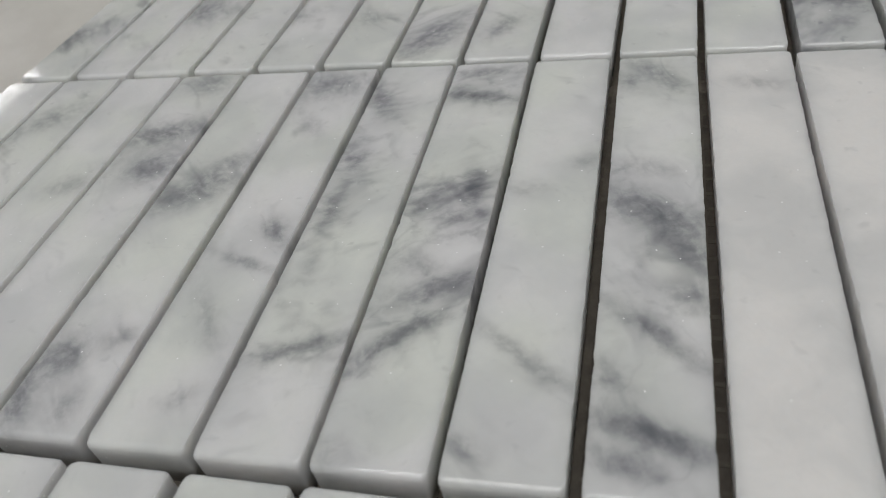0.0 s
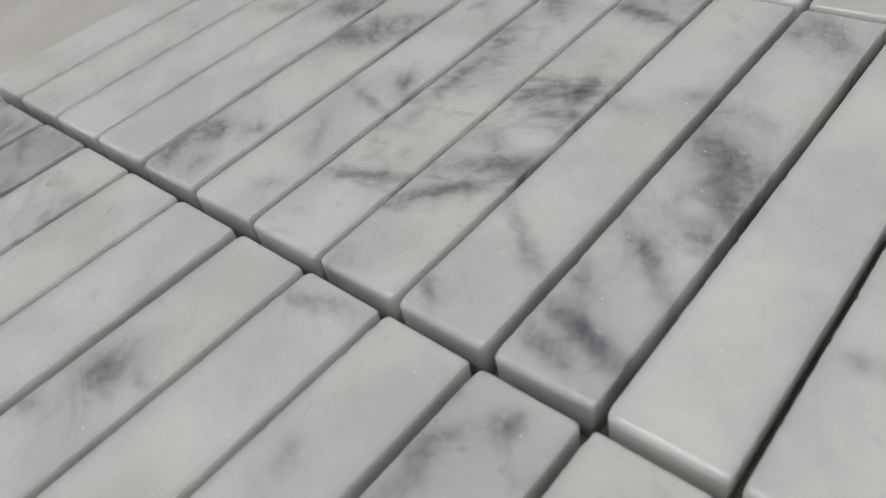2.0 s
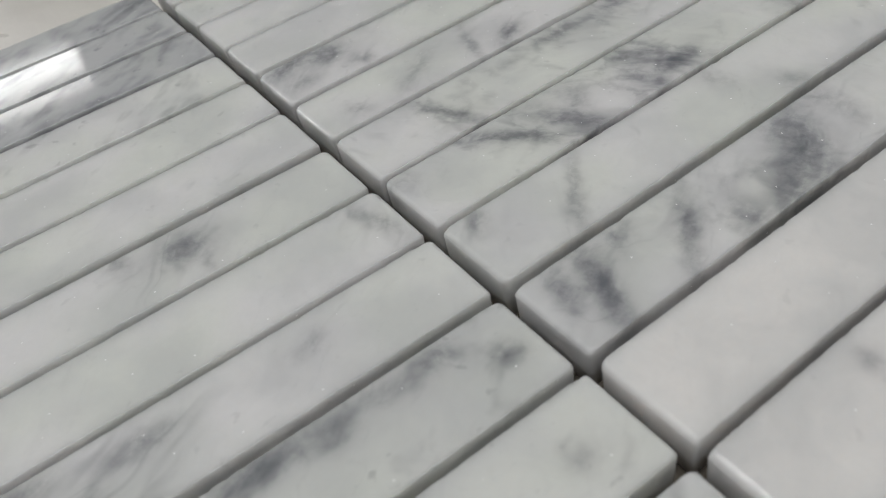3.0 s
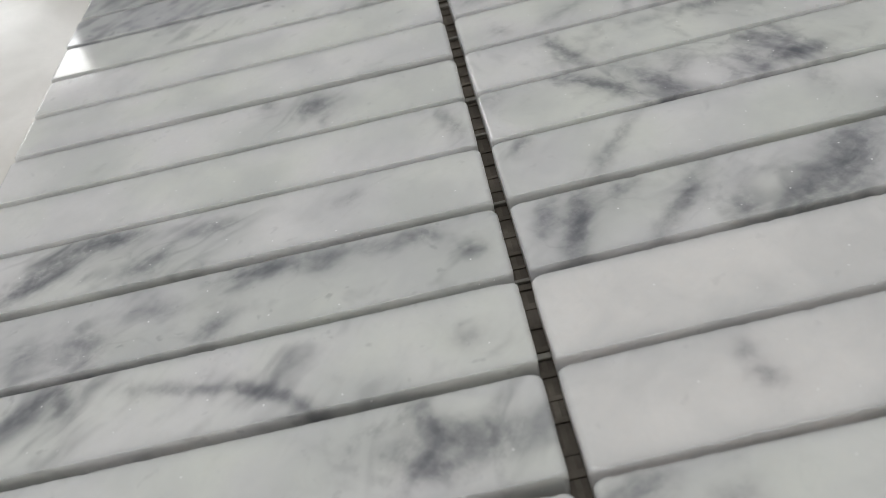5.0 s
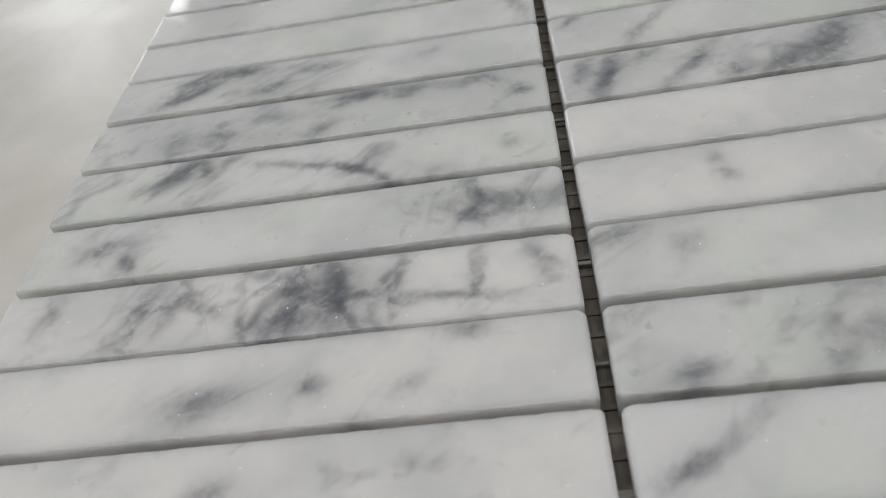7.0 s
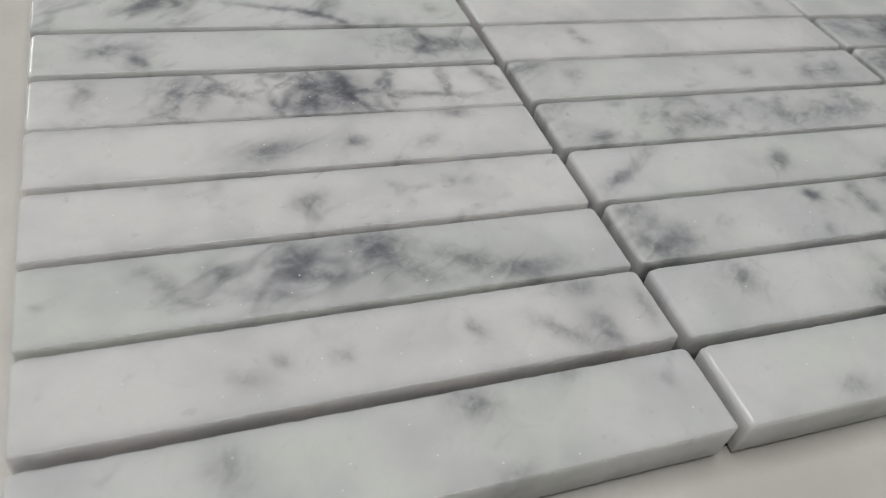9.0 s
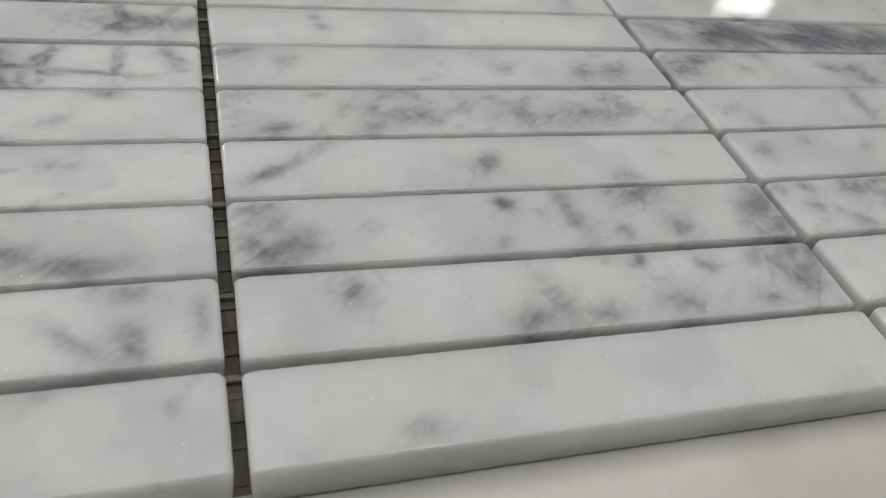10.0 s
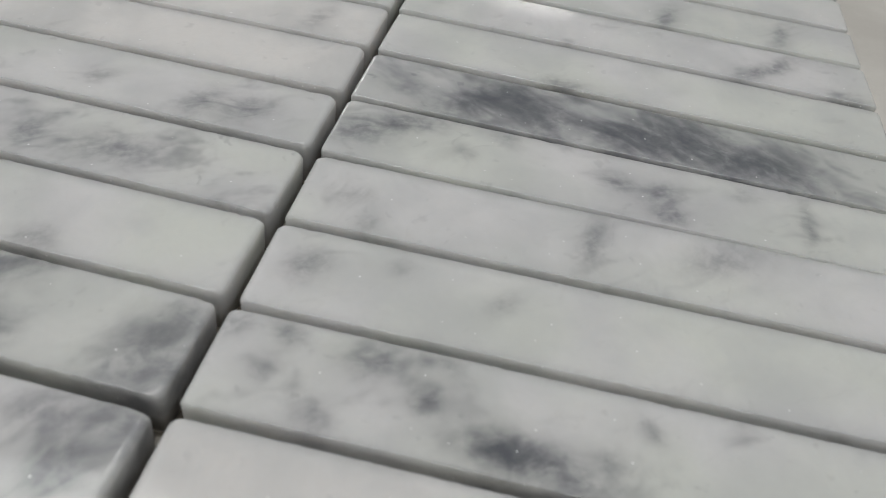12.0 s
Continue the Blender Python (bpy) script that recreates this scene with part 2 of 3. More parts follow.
tagged(part("wall_north", bm, PLASTER), "plain light plaster wall with window openings", "wall", kind="structure")

# frame of an invented fixture that carries the added overhead fill
lamp = tagged(new("added_ceiling_lamp"), "unseen square ceiling lamp with a steel frame, added as fill", "lamp")
lamp.location = (-0.08, 0.15, CEIL_Z)
bm = bmesh.new()
for a, b, c, d in ((-0.9, -0.9, 0.9, -0.86), (-0.9, 0.86, 0.9, 0.9), (-0.9, -0.86, -0.86, 0.86), (0.86, -0.86, 0.9, 0.86)):
    box_into(bm, (a, b, -0.065), (c, d, 0.0))
part("frame", bm, METAL, lamp)

table = tagged(new("table"), "wide table with an off-white smooth laminate top", "table")
part("tabletop", box((-0.75, -0.62, -0.03), (1.05, 0.85, 0.0), 0.003), TABLE, table)
for lx in (-0.66, 0.96):
    for ly in (-0.53, 0.76):
        part("leg", box((lx - 0.025, ly - 0.025, FLOOR_Z), (lx + 0.025, ly + 0.025, -0.03), 0.003), METAL, table)

# ---- the mosaic sheet ----
PITCH, WIDE = 0.01678, 0.0151
ROWS = 18
# each band of strips: the places of its two ends along x, and how far they wander from the first row to the last (mm)
BANDS = (((1.8, 98.0), (0.6, 1.1)), ((100.3, 201.4), (1.6, 0.0)), ((203.9, 300.4), (-0.7, 0.0)))
# the flexible sheet lies slightly fanned: the middle of each strip along y at its two ends (mm), the first rows
ENDS = (
    ((7.9, 25.1, 41.7, 58.6, 75.5, 91.8, 108.8, 125.8, 142.6, 159.9, 176.5, 193.1), (7.9, 25.1, 41.5, 58.3, 75.0, 91.0, 108.2, 125.2, 141.9, 158.7, 175.2, 191.7, 209.0, 225.5)),
    ((7.6, 24.8, 41.7, 58.3, 75.1, 91.9, 108.2, 125.0, 141.9, 158.8, 175.5, 192.0, 208.8, 225.6), (6.9, 23.4, 40.7, 57.7, 74.2, 91.5, 109.0, 125.5, 142.5, 159.6, 176.3, 192.8, 209.9)),
    ((7.1, 23.9, 40.7, 57.5, 74.5, 91.3, 108.1, 125.6, 142.5, 159.2, 176.0, 192.6, 209.1), (8.0, 25.2, 42.2, 59.2, 75.8, 91.1, 107.3, 124.4, 141.4, 157.9, 174.6)),
)


def end_of(band, side, row):
    """The place of one end of a strip in metres; past the rows that are told, the strips go on at the usual pitch."""
    (a, drift), told = (BANDS[band][0][side], BANDS[band][1][side]), ENDS[band][side]
    y = told[row] if row < len(told) else told[-1] + (row - len(told) + 1) * PITCH * 1000
    return Vector(((a + drift * row / 17) / 1000, y / 1000, 0))


sheet = tagged(new("mosaic_tile_sheet"), "mosaic sheet of stacked white grey-veined marble strip tiles on the table", "tile sheet")

VEINS = {}


def veins(band, row, *marks):
    """The grey veins of one tile, rows counted from the front: x, y from its near corner, half length, half width (mm), turn (degrees), strength."""
    VEINS["ABC".index(band), row] = marks


veins("A", 0, (59.2, 12.6, 2.7, 1.6, -45, 0.65), (74.7, 14.7, 1.7, 1, -4, 0.35), (25.6, 10.1, 1.5, 1.7, 4, 0.35), (60.7, 0.5, 1.8, 0.9, -2, 0.35))
veins("A", 1, (64.2, 7.9, 1.1, 1, -46, 0.5), (78.1, 4.6, 4.1, 0.9, -40, 0.5), (84.8, 4.4, 1.9, 1.1, -77, 0.7), (84.3, 13.3, 1.9, 1.1, -20, 0.4), (93.8, 7.5, 2.3, 0.8, 87,
      0.4), (43.2, 7, 0.8, 0.7, -52, 0.4), (29.2, 6, 1.4, 0.8, -22, 0.3), (34.4, 8.4, 0.8, 0.6, -51, 0.35))
veins("A", 2, (53.2, 11.8, 3.2, 2.7, -30, 0.9), (40.1, 11, 3.2, 2.6, 3, 0.75), (43.3, 6.8, 3.7, 0.9, -10, 0.6), (28.7, 9.4, 1.8, 1.3, -30, 0.6), (69, 5.6, 6.8, 1.5, -30,
      0.5), (79.3, 3.1, 4.9, 1, -1, 0.5), (23.2, 4.8, 2.4, 0.8, -11, 0.45), (20.4, 9.1, 2.9, 1, -55, 0.4), (58.1, 5.5, 3.7, 1.4, -39, 0.5), (35.9, 4.1, 3.5, 1, -10,
      0.35))
veins("A", 3, (45.8, 7, 1.9, 1.5, 32, 0.65))
veins("A", 4, (41, 6.3, 4.1, 1.2, 6, 0.45), (57.9, 6.2, 1, 0.9, 27, 0.45), (80.5, 13.5, 1.7, 0.9, 1, 0.3), (71.3, 5.3, 2.3, 0.9, 37, 0.3), (40.1, 3.5, 2.4, 1.2, 13, 0.4),
      (63.6, -0.7, 1.7, 1.1, 6, 0.3), (56.3, 6.6, 0.7, 1, -5, 0.6), (78.5, 14.3, 2.3, 1.2, -15, 0.4))
veins("A", 5, (25.9, 8, 5.5, 1.3, 72, 0.6), (31.8, 8.2, 4.6, 1, 65, 0.5), (52.9, 5.7, 4.1, 2.2, 79, 0.9), (59.6, 6.5, 4.5, 1.7, 85, 0.9), (58, 8.4, 2.7, 1.6, -22, 0.7),
      (45.8, 14.1, 3.5, 0.9, -19, 0.45), (65.5, 4.4, 2.1, 0.6, 83, 0.5), (69, 10.5, 3.8, 0.5, 90, 0.55), (81.2, 9.7, 3.8, 0.5, 85, 0.5), (91.4, 9.8, 2.5, 1, -80, 0.5),
      (75.4, 4.9, 7.6, 0.5, -7, 0.45), (48.7, 3.3, 3.2, 1.7, 13, 0.5), (9.3, 9, 3.4, 1, 81, 0.4), (37.5, 7.9, 4.1, 0.7, -31, 0.4))
veins("A", 6, (81.3, 11.5, 2.5, 0.8, -70, 0.5), (79.5, 6, 2.9, 1.6, -25, 0.6), (87.4, 8.4, 4.8, 1.3, -7, 0.6), (14.4, 8.2, 3.4, 1.2, 20, 0.55), (19.9, 3.3, 2, 0.9, -51,
      0.6), (88.8, 6.3, 3.6, 1, 10, 0.3))
veins("A", 7, (24.9, 11.2, 4, 1, 36, 0.65), (29, 11.6, 2.6, 0.7, -59, 0.6), (49.2, 8.4, 7.2, 0.5, -14, 0.5), (62.1, 3.5, 5.2, 0.5, -35, 0.6), (88.8, 6.5, 1.3, 0.9, 8,
      0.3))
veins("A", 8, (58.1, 13.5, 5.6, 1.2, 0, 0.6), (68.9, 12.3, 2, 1.2, 12, 0.45), (29.9, 6, 3.7, 1.7, -8, 0.5), (50.7, 3.4, 2.5, 1.4, 28, 0.5), (84.1, 12.8, 2.4, 1.4, -3,
      0.5), (91.6, 7.6, 1.7, 1.1, -42, 0.45), (20.4, 5.9, 1.7, 1.8, 36, 0.45), (28.9, 2.6, 2.8, 1.3, -10, 0.4), (42.2, 9.5, 3.6, 1.3, -8, 0.3), (76.7, 12.6, 2.3, 1.2, -3,
      0.3))
veins("A", 9, (18.7, 7.9, 6.9, 1.8, 37, 0.75), (29.8, 12.6, 4.8, 1.4, 2, 0.9), (37.6, 4.2, 3.1, 1.9, 16, 0.55), (48.3, 10.1, 3.4, 1.3, -1, 0.55), (73.1, 9.1, 2.1, 1.3,
      13, 0.3), (20.1, 6, 3.1, 1.7, 24, 0.4))
veins("A", 10, (93, 8.4, 4.6, 1, -77, 0.4))
veins("A", 11, (66.9, 9, 2.6, 2.4, -15, 0.8), (69.3, 2.9, 1.4, 0.6, 84, 0.35), (57.3, 14, 2.3, 1.1, -74, 0.4))
veins("B", 1, (16.7, 10.3, 1.9, 2.3, 21, 0.6), (43, 2.4, 1.8, 1.7, 8, 0.65), (47.6, 7.1, 2.7, 1.4, -75, 0.5), (55, 2.7, 3, 1.2, 4, 0.5), (64.9, 13.6, 1, 0.8, 39, 0.8),
      (86.2, 2.9, 2, 0.8, -4, 0.6), (95.3, 6.4, 2.5, 2.2, -24, 0.6), (89.9, 12.2, 2.4, 1.4, 7, 0.5), (77.8, 11.3, 1, 1, -48, 0.5), (68.9, 3.7, 2.3, 1.4, 13, 0.4), (98.4,
      13.7, 2.1, 2, -20, 0.55))
veins("B", 2, (5.5, 2.7, 2.6, 1.4, -49, 0.8), (11.1, 4.7, 2.6, 2.5, 1, 0.55), (5.3, 12.9, 2.2, 1.8, -7, 0.5), (46.5, 11.8, 0.9, 1.3, 2, 0.95), (58, 9.5, 3.7, 0.9, -83,
      0.5), (73.4, 13.3, 4.1, 2, 12, 0.55), (66.7, 3.4, 1.2, 1.2, -72, 0.5), (78.4, 3.3, 2, 1.9, -49, 0.5), (97.5, 4.8, 3.5, 3.6, -27, 0.65), (99.3, 11.9, 1.9, 2, 1,
      0.45), (43.8, 2.2, 1, 0.8, 45, 0.4))
veins("B", 3, (7, 5.6, 3.1, 0.7, 28, 0.75), (47, 6.7, 2.2, 1.2, 48, 0.8), (73.6, 1.6, 1.7, 1.3, 30, 0.55), (16.5, 12.1, 4, 0.7, 36, 0.3))
veins("B", 4, (10.6, 2.4, 1.9, 1.3, 10, 0.65), (36, 6, 4.4, 2.1, 4, 0.55), (59.7, 6.4, 1.9, 2, 23, 0.55), (73.9, 6.1, 5.5, 2.6, 4, 0.5), (3.6, 13.3, 2.5, 1.5, 29, 0.4),
      (36.3, 14, 2.3, 1.5, 18, 0.3), (28.5, 2.4, 3.1, 0.9, 69, 0.3))
veins("B", 5, (4.7, 12.7, 3.6, 1.7, 21, 0.5), (80, 5.1, 1.8, 2.7, -22, 0.55), (88.1, 6.5, 2.8, 2.1, 32, 0.55), (14.4, 8.6, 2, 1.5, 42, 0.35), (61.5, 6.6, 1.6, 1.5, 29,
      0.35))
veins("B", 6, (23.4, 7.4, 1.2, 1.2, -36, 0.5), (22.5, 11.8, 0.8, 0.9, -13, 0.35))
veins("B", 8, (50.7, 7.5, 7.6, 2.7, 56, 0.85), (41.8, 2.2, 3.5, 1.5, 32, 0.7), (33, 2.9, 2.3, 1.3, 64, 0.6), (25.1, 7.1, 6.7, 0.9, 47, 0.6), (17.7, 12.7, 2.3, 1, 20,
      0.5), (9.2, 7.7, 5.8, 1.2, 70, 0.9), (4.8, 10.2, 3.4, 0.9, 62, 0.6), (93.1, 7.1, 7.5, 1.6, 40, 0.5), (62.8, 9, 4.8, 1.6, 80, 0.3), (91.1, 13, 2.3, 2, 70, 0.5))
veins("B", 9, (20.2, 7.5, 6.5, 0.7, 52, 0.5), (5.5, 13.1, 2.1, 1.2, 60, 0.4), (64.4, 2, 2, 1.3, -66, 0.3), (56.5, 11.5, 2.6, 1.2, -73, 0.25))
veins("B", 10, (21.8, 9.5, 7.2, 1, -45, 0.9), (32.1, 6.5, 5.8, 1.7, -65, 0.6), (56.8, 3.8, 4.1, 0.9, 14, 0.8), (55.5, 10.5, 3.2, 2.6, -57, 0.5), (49.1, 6.4, 3, 1.6, 83,
      0.5), (86.8, 7.7, 6.1, 1.2, 77, 0.85), (96.3, 7.4, 5.5, 1.4, -89, 0.55), (37.6, 10.5, 3, 1.5, 79, 0.35), (2.1, 12.9, 1.7, 1.1, -34, 0.4), (53.2, 15.1, 3.6, 1.4, 51,
      0.3))
veins("B", 11, (18.9, 7.5, 6, 1, -68, 0.7), (50.7, 12.2, 4.3, 1.2, -1, 0.65), (65.9, 12.4, 4, 1.4, 28, 0.65), (87, 12.7, 6.1, 1.4, 30, 0.6), (37.5, 11.2, 2.6, 1, 4,
      0.25), (28.5, 13.1, 4.4, 1, 43, 0.2))
veins("B", 12, (44.5, 3.4, 2.6, 1.3, 44, 0.75), (93.3, 9.7, 5.7, 4.4, 86, 0.5), (36.6, 6, 4.1, 0.6, 70, 0.5), (8.7, 4.3, 1.8, 1.1, -41, 0.35), (24.2, 7.1, 6.2, 1, 32,
      0.3), (76.7, 7.9, 3.6, 1.2, 33, 0.3))
veins("B", 13, (56, 8.1, 6.2, 2.8, -47, 0.7), (7.2, 14, 4.7, 1.8, 21, 0.85), (14.4, 11.2, 2.8, 2.6, -14, 0.8), (5.3, 4.8, 2.2, 1.6, -4, 0.4), (64.5, 4.1, 3.5, 1.7, -50,
      0.4), (18.9, 2.7, 1.5, 1.2, -61, 0.35))
veins("B", 14, (75.4, 8.1, 6.4, 2.9, -73, 0.8), (63.7, 4.9, 4, 3.3, -67, 0.7), (96.4, 7.3, 4.5, 3.5, 67, 0.5))
veins("B", 15, (57, 5, 3.3, 2, -82, 0.3))
veins("B", 16, (82.2, 8.5, 6.5, 3.1, -47, 0.4))
veins("C", 2, (1.4, 13, 1.2, 1, -11, 0.5), (8.5, 13.1, 1.5, 1.1, -24, 0.55), (19.7, 11.8, 1.9, 1.5, 16, 0.65), (27, 7.8, 1, 1.1, -16, 0.85), (27.9, 13.2, 1.9, 0.9, -11,
      0.5), (36.4, 3.2, 2.4, 1.5, -3, 0.85), (41.2, 3.1, 5.1, 1.5, -16, 0.95), (15, 2.2, 1.2, 1.4, 27, 0.5), (49.2, 5.2, 0.9, 1, 15, 0.45), (54.1, 10.7, 1.2, 0.6, -57,
      0.45), (7.2, 6.9, 1.2, 0.9, -6, 0.35))
veins("C", 3, (6.8, 8.6, 1.9, 1.4, 46, 0.65), (19, 11.5, 0.8, 1, 17, 0.25), (34.1, 9, 1.9, 0.8, 47, 0.3))
veins("C", 4, (44.7, 8, 4, 1.1, 85, 0.5), (11.7, 2, 1, 1.1, 18, 0.35), (64.3, 10.7, 4.5, 1.9, 32, 0.4), (8, 7.5, 2.2, 1.2, 1, 0.3))
veins("C", 5, (4.1, 7.1, 4.2, 1.9, 10, 0.7), (12.4, 12.8, 4.2, 1.6, 21, 0.75), (47.5, 8.5, 1.9, 1.4, -35, 0.6), (54.9, 7.8, 2.4, 1.5, 11, 0.6), (56.3, 2.8, 1.9, 1.2, -3,
      0.7), (78.3, 7.7, 3.8, 0.7, 89, 0.55), (28.9, 13.5, 1.6, 1.3, 5, 0.4), (22.8, 7, 1.1, 0.9, -3, 0.3), (67.9, 12, 1.6, 1.3, -11, 0.3))
veins("C", 6, (21, 6.5, 6.7, 2.6, 41, 0.7), (29.7, 9.5, 4.5, 2.9, -36, 0.75), (35.4, 5.1, 4.1, 2, 21, 0.6), (52.4, 4.9, 5.5, 3.8, -13, 0.85), (59.3, 10.3, 4.6, 3.7, -10,
      0.7), (65.2, 5, 4.4, 3.5, -4, 0.8), (74.8, 4.4, 5.1, 3.5, -9, 0.8), (37.9, 15.3, 2.1, 1.8, -27, 0.5), (45.4, 5.4, 2.3, 2.1, -3, 0.5), (9.4, 6.2, 3.2, 1.8, 5, 0.3))
veins("C", 7, (36.8, 0.5, 2.8, 1.6, -9, 0.55))
veins("C", 8, (75.7, 5.8, 7.2, 1.1, 46, 0.7), (92.1, -0.5, 2.4, 1.8, 4, 0.5))
veins("C", 9, (56, 4.1, 3.5, 1, 81, 0.6), (80.8, 7.4, 3.2, 0.9, 77, 0.5))
veins("C", 10, (15.1, 8.8, 4.3, 1.9, -26, 0.6))
veins("C", 11, (11.5, 8.3, 7.6, 3.4, -33, 0.8))
veins("C", 12, (22.8, 9.6, 3.3, 2.9, -81, 0.4))
veins("C", 15, (33.7, 12.8, 5.4, 6, -43, 0.6))
veins("C", 17, (22.6, 12.6, 5.6, 4.5, -18, 0.6))
veins("A", 15, (71, 1, 2.9, 1.2, -2, 0.45))
veins("A", 17, (95, 9.3, 6.1, 2.5, -12, 0.55))
veins("B", 0, (22, 2.8, 1.7, 1, -13, 0.35))
veins("B", 7, (89, 6.4, 3.6, 1.2, 77, 0.35))
veins("C", 13, (26, 13.8, 4.3, 2, -37, 0.35))

# Overall greyness in tenths, a digit a tile.
TONES = ("111300245101024888", "023041100012111022", "003011602001133323")
# Pinkish white instead of greenish white.
BLUSH = ("010111000000000000", "000000110000000000", "010000000000000000")

# How strongly a net of fine joints shows.
WEBS = ("000003210000000000", "000000001022000000", "000000000000000000")
# Round clouds (0) or drawn-out streaks (9).
STREAKS = ("334354672954445566", "413523459875476655", "553534463355954579")


def outline(half_x, half_y, rng):
    """The plan of one sawn strip: smooth rounded ends, long edges that wander and are slightly chipped."""
    r = 0.0009
    pts = []
    for cx, cy, start in ((1, 1, 0), (-1, 1, 90), (-1, -1, 180), (1, -1, 270)):
        rr = r * rng.uniform(0.5, 1.25)
        for k in range(6):
            a = radians(start + 18 * k)
            pts.append((cx * (half_x - rr) + rr * math.cos(a), cy * (half_y - rr) + rr * math.sin(a)))
    full = []
    phase = rng.uniform(0, 900)
    for n, (a, b) in enumerate(zip(pts, pts[1:] + pts[:1])):
        length = math.dist(a, b)
        steps = max(1, round(length / (0.0006 if abs(a[0] - b[0]) > 0.01 else 0.0012))) if length > 0.003 else 1
        side = abs(a[0] - b[0]) > 0.01
        for k in range(steps):
            f = k / steps
            x, y = a[0] + (b[0] - a[0]) * f, a[1] + (b[1] - a[1]) * f
            chip = 0.0
            if side and 0 < k:
                w = noise.noise((x * 60, y * 60, phase)) * 0.00003 + noise.noise((x * 1300, y * 60, phase)) * 0.00009
                chip = 0.00011 * max(0.0, noise.noise((x * 800, y * 60, phase + 9)) - 0.25) * 2.5
                y += (w - chip) * (1 if y > 0 else -1)
            elif not side and steps > 1:
                x += noise.noise((x * 60, y * 500, phase)) * 0.00004
            full.append((x, y, chip))
    return full


def strip_tile(half_x, half_y, rng):
    plan = outline(half_x, half_y, rng)
    bm = bmesh.new()
    depth = TOP - 0.0007
    rings = []
    end_round, side_round = rng.uniform(0.0008, 0.0012), rng.uniform(0.00007, 0.00014)
    for level in range(8):
        ring = []
        for x, y, chip in plan:
            # how far this point belongs to a rounded end
            e = max(0.0, min(1.0, (abs(x) - half_x + 0.0016) / 0.0014))
            b = side_round + (end_round - side_round) * e + chip * 0.8
            if level == 0:
                inset, z = 0.00035, -depth
            elif level == 1:
                inset, z = 0.0001, -depth * 0.55
            else:
                a = (level - 2) / 5 * math.pi / 2
                inset, z = b * (1 - math.cos(a)), -b * (1 - math.sin(a)) * 0.9
            sx, sy = max(0.0, abs(x) - half_x + 0.0011) / 0.0011, max(0.0, abs(y) - half_y + 0.0011) / 0.0011
            norm = math.hypot(sx, sy) or 1.0
            ring.append(bm.verts.new((x - math.copysign(inset * sx / norm, x), y - math.copysign(inset * sy / norm, y), z)))
        rings.append(ring)
    count = len(plan)
    for low, high in zip(rings, rings[1:]):
        for k in range(count):
            bm.faces.new((low[k], low[(k + 1) % count], high[(k + 1) % count], high[k])).smooth = True
    bm.faces.new(rings[-1])
    bm.faces.new(rings[0][::-1])
    return bm


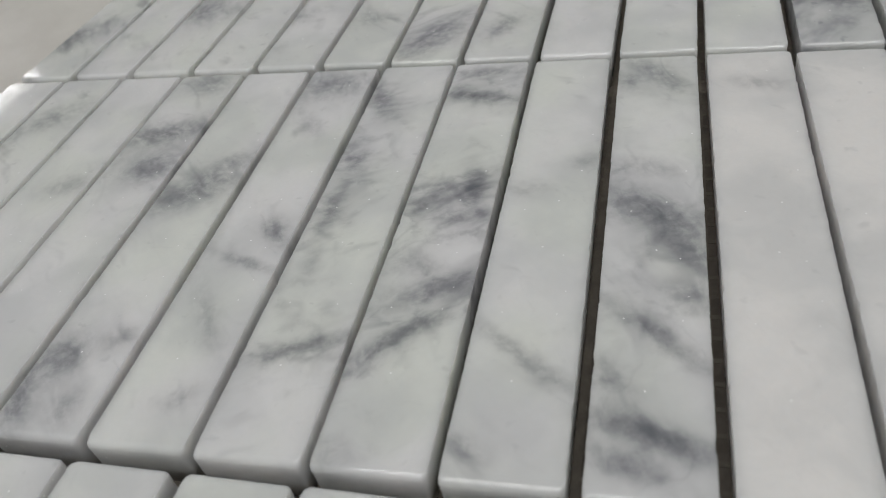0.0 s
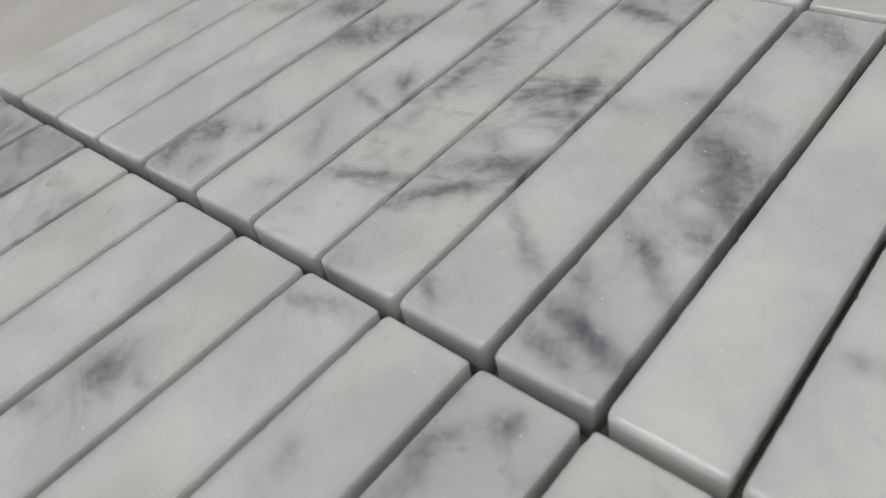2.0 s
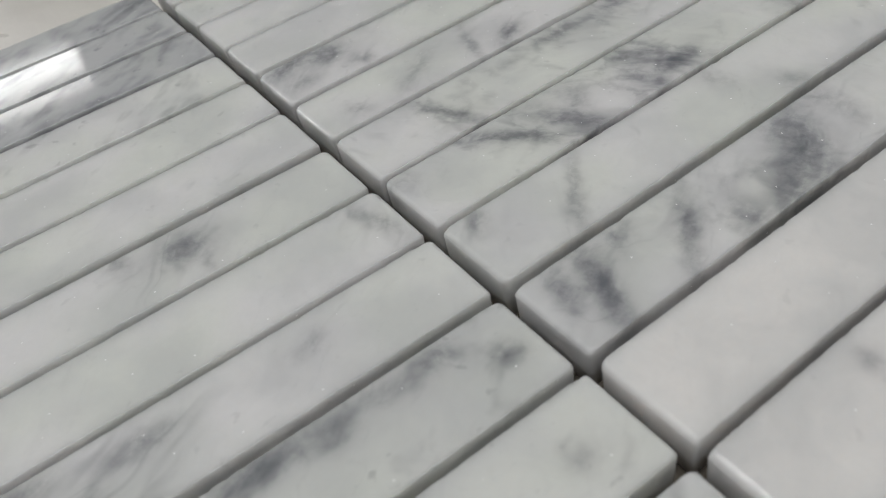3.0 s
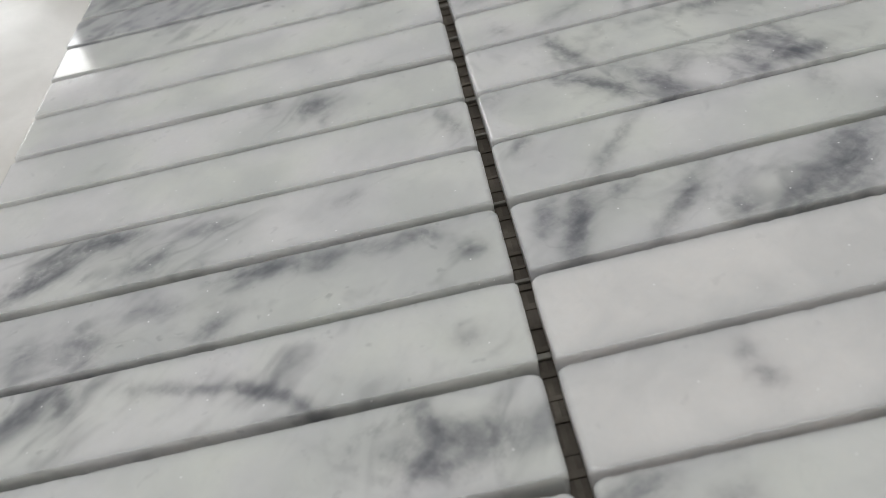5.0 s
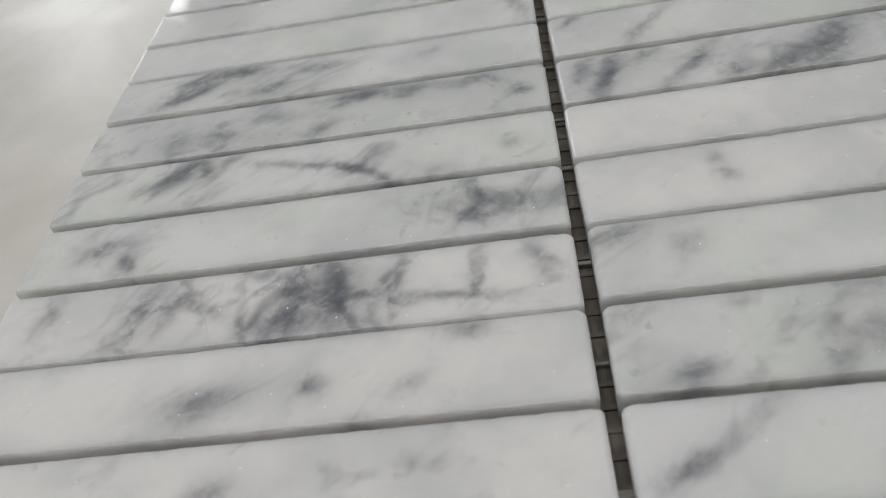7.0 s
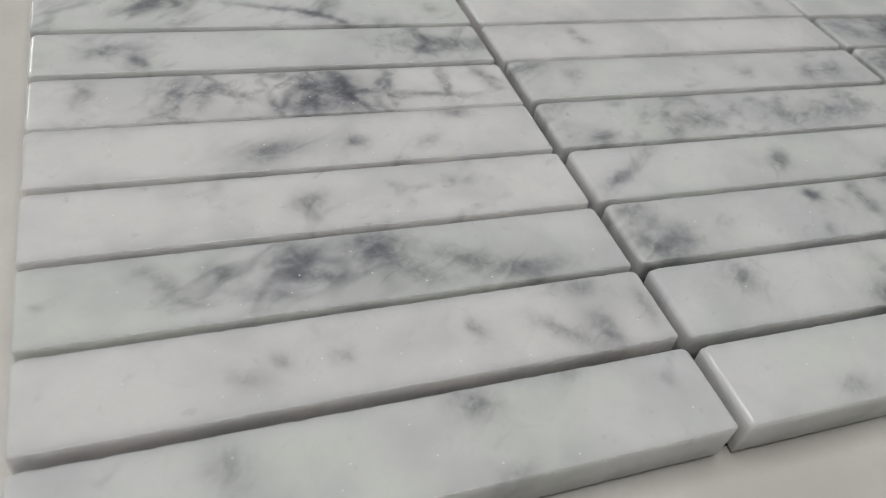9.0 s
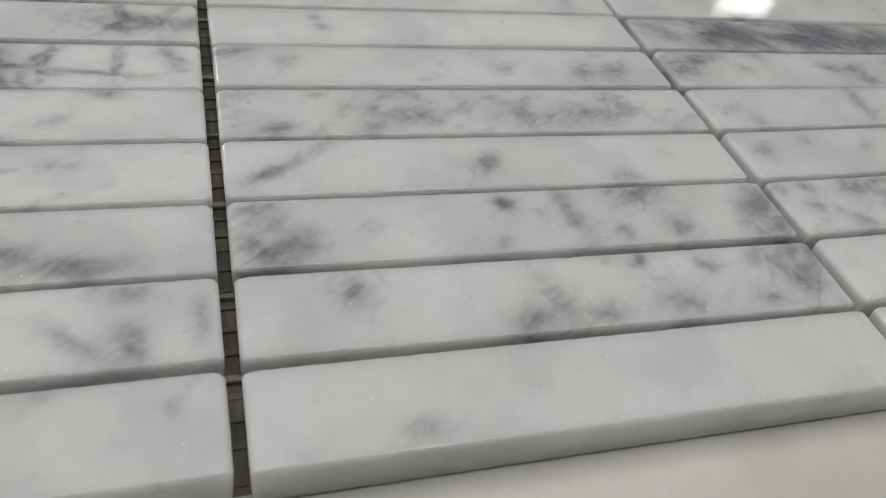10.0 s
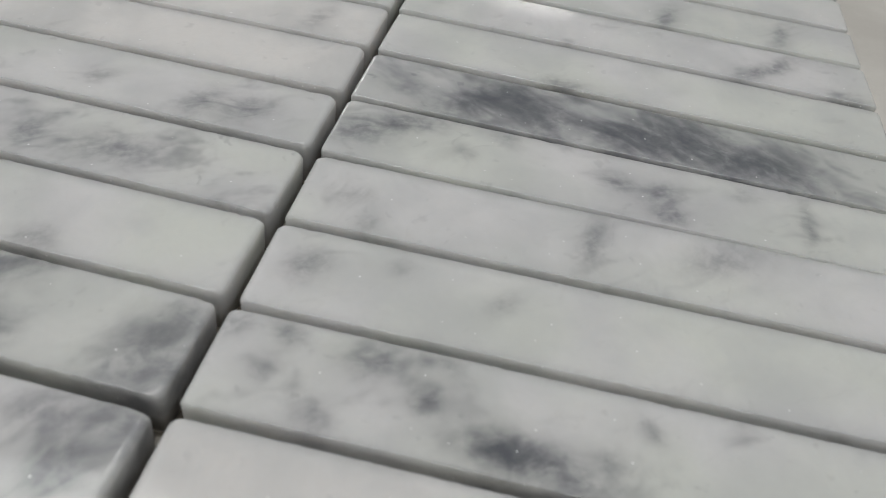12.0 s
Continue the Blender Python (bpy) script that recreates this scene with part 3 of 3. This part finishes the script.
rng = random.Random(7)
for band, (tones, blush, webs, streaks) in enumerate(zip(TONES, BLUSH, WEBS, STREAKS)):
    for row in range(ROWS):
        west, east = end_of(band, 0, row), end_of(band, 1, row)
        half_x = (east - west).length / 2 + 0.0002 + rng.uniform(-0.0001, 0.0001)
        half_y = WIDE / 2 + rng.uniform(-0.00015, 0.00015)
        tile = part("tile", strip_tile(half_x, half_y, rng), MARBLE, sheet)
        tile.location = (west + east) / 2 + Vector((0, 0, TOP + rng.uniform(-0.00012, 0.00006)))
        turn = math.atan2(east.y - west.y, east.x - west.x)
        tile.rotation_euler = (radians(rng.uniform(-0.35, 0.35)), radians(rng.uniform(-0.08, 0.08)), turn)
        if (band, row) == (2, 8):   # one strip leans a little away
            tile.rotation_euler.x = radians(-1.4)
        tile["seed"] = rng.uniform(1.0, 40.0)
        tile["slant"] = rng.uniform(0.35, 0.95) * (1 if (band, row) in ((1, 10), (1, 11), (2, 11), (2, 6)) else -1)
        tile["streak"] = int(streaks[row]) / 9
        tile["tone"] = int(tones[row]) / 10
        tile["blush"] = float(blush[row])
        tile["web"] = int(webs[row]) / 5
        marks = VEINS.get((band, row), ())
        for k in range(MARKS):
            vx, vy, long, wide, ang, strength = marks[k] if k < len(marks) else (0, 0, 1, 1, 0, 0)
            tile[f"vein_place_{k}"] = (vx - half_x * 1000.0, vy - half_y * 1000.0, radians(ang))
            tile[f"vein_shape_{k}"] = (long * 1.22 + 0.5, wide * 1.25 + 0.4, strength)

# ---- fibreglass net under the tiles ----
NET_X, NET_Y = (0.002, 0.302), (0.002, 0.299)
bm = box((NET_X[0], NET_Y[0], 0.0), (NET_X[1], NET_Y[1], 0.0003))
part("glue_film", bm, GLUE, sheet, "dark dried glue film")
bm = bmesh.new()
STEP = PITCH / 4
for k in range(int((NET_Y[1] - NET_Y[0]) / STEP)):
    y = NET_Y[0] + (k + 0.5 + rng.uniform(-0.16, 0.16)) * STEP
    thick = rng.uniform(0.0003, 0.0006)
    box_into(bm, (NET_X[0], y - thick, 0.0003), (NET_X[1], y + thick, rng.uniform(0.0005, 0.0008)))
for k in range(int((NET_X[1] - NET_X[0]) / STEP)):
    x = NET_X[0] + (k + 0.3) * STEP
    box_into(bm, (x - 0.0004, NET_Y[0], 0.00031), (x + 0.0004, NET_Y[1], 0.00036))
tagged(part("net", bm, THREAD, sheet, "brownish fibreglass net"), kind="stuff")
# flat pale bars that cross the gaps between the bands here and there
bm = bmesh.new()
for band in (0, 1):
    for k in range(14):
        row = (k + rng.uniform(0.1, 0.9)) * (ROWS - 1) / 14
        low, high = end_of(band, 1, int(row)), end_of(band + 1, 0, int(row))
        y, long = low.y + (row - int(row)) * PITCH, rng.uniform(0.0003, 0.0008)
        if NET_Y[0] + long < y < NET_Y[1] - long:
            box_into(bm, (low.x - 0.001, y - long, 0.0003), (high.x + 0.001, y + long, rng.uniform(0.0009, 0.0015)), 0.0002)
tagged(part("pale_bars", bm, PALE_BAR, sheet, "pale bars across the gaps"), kind="stuff")
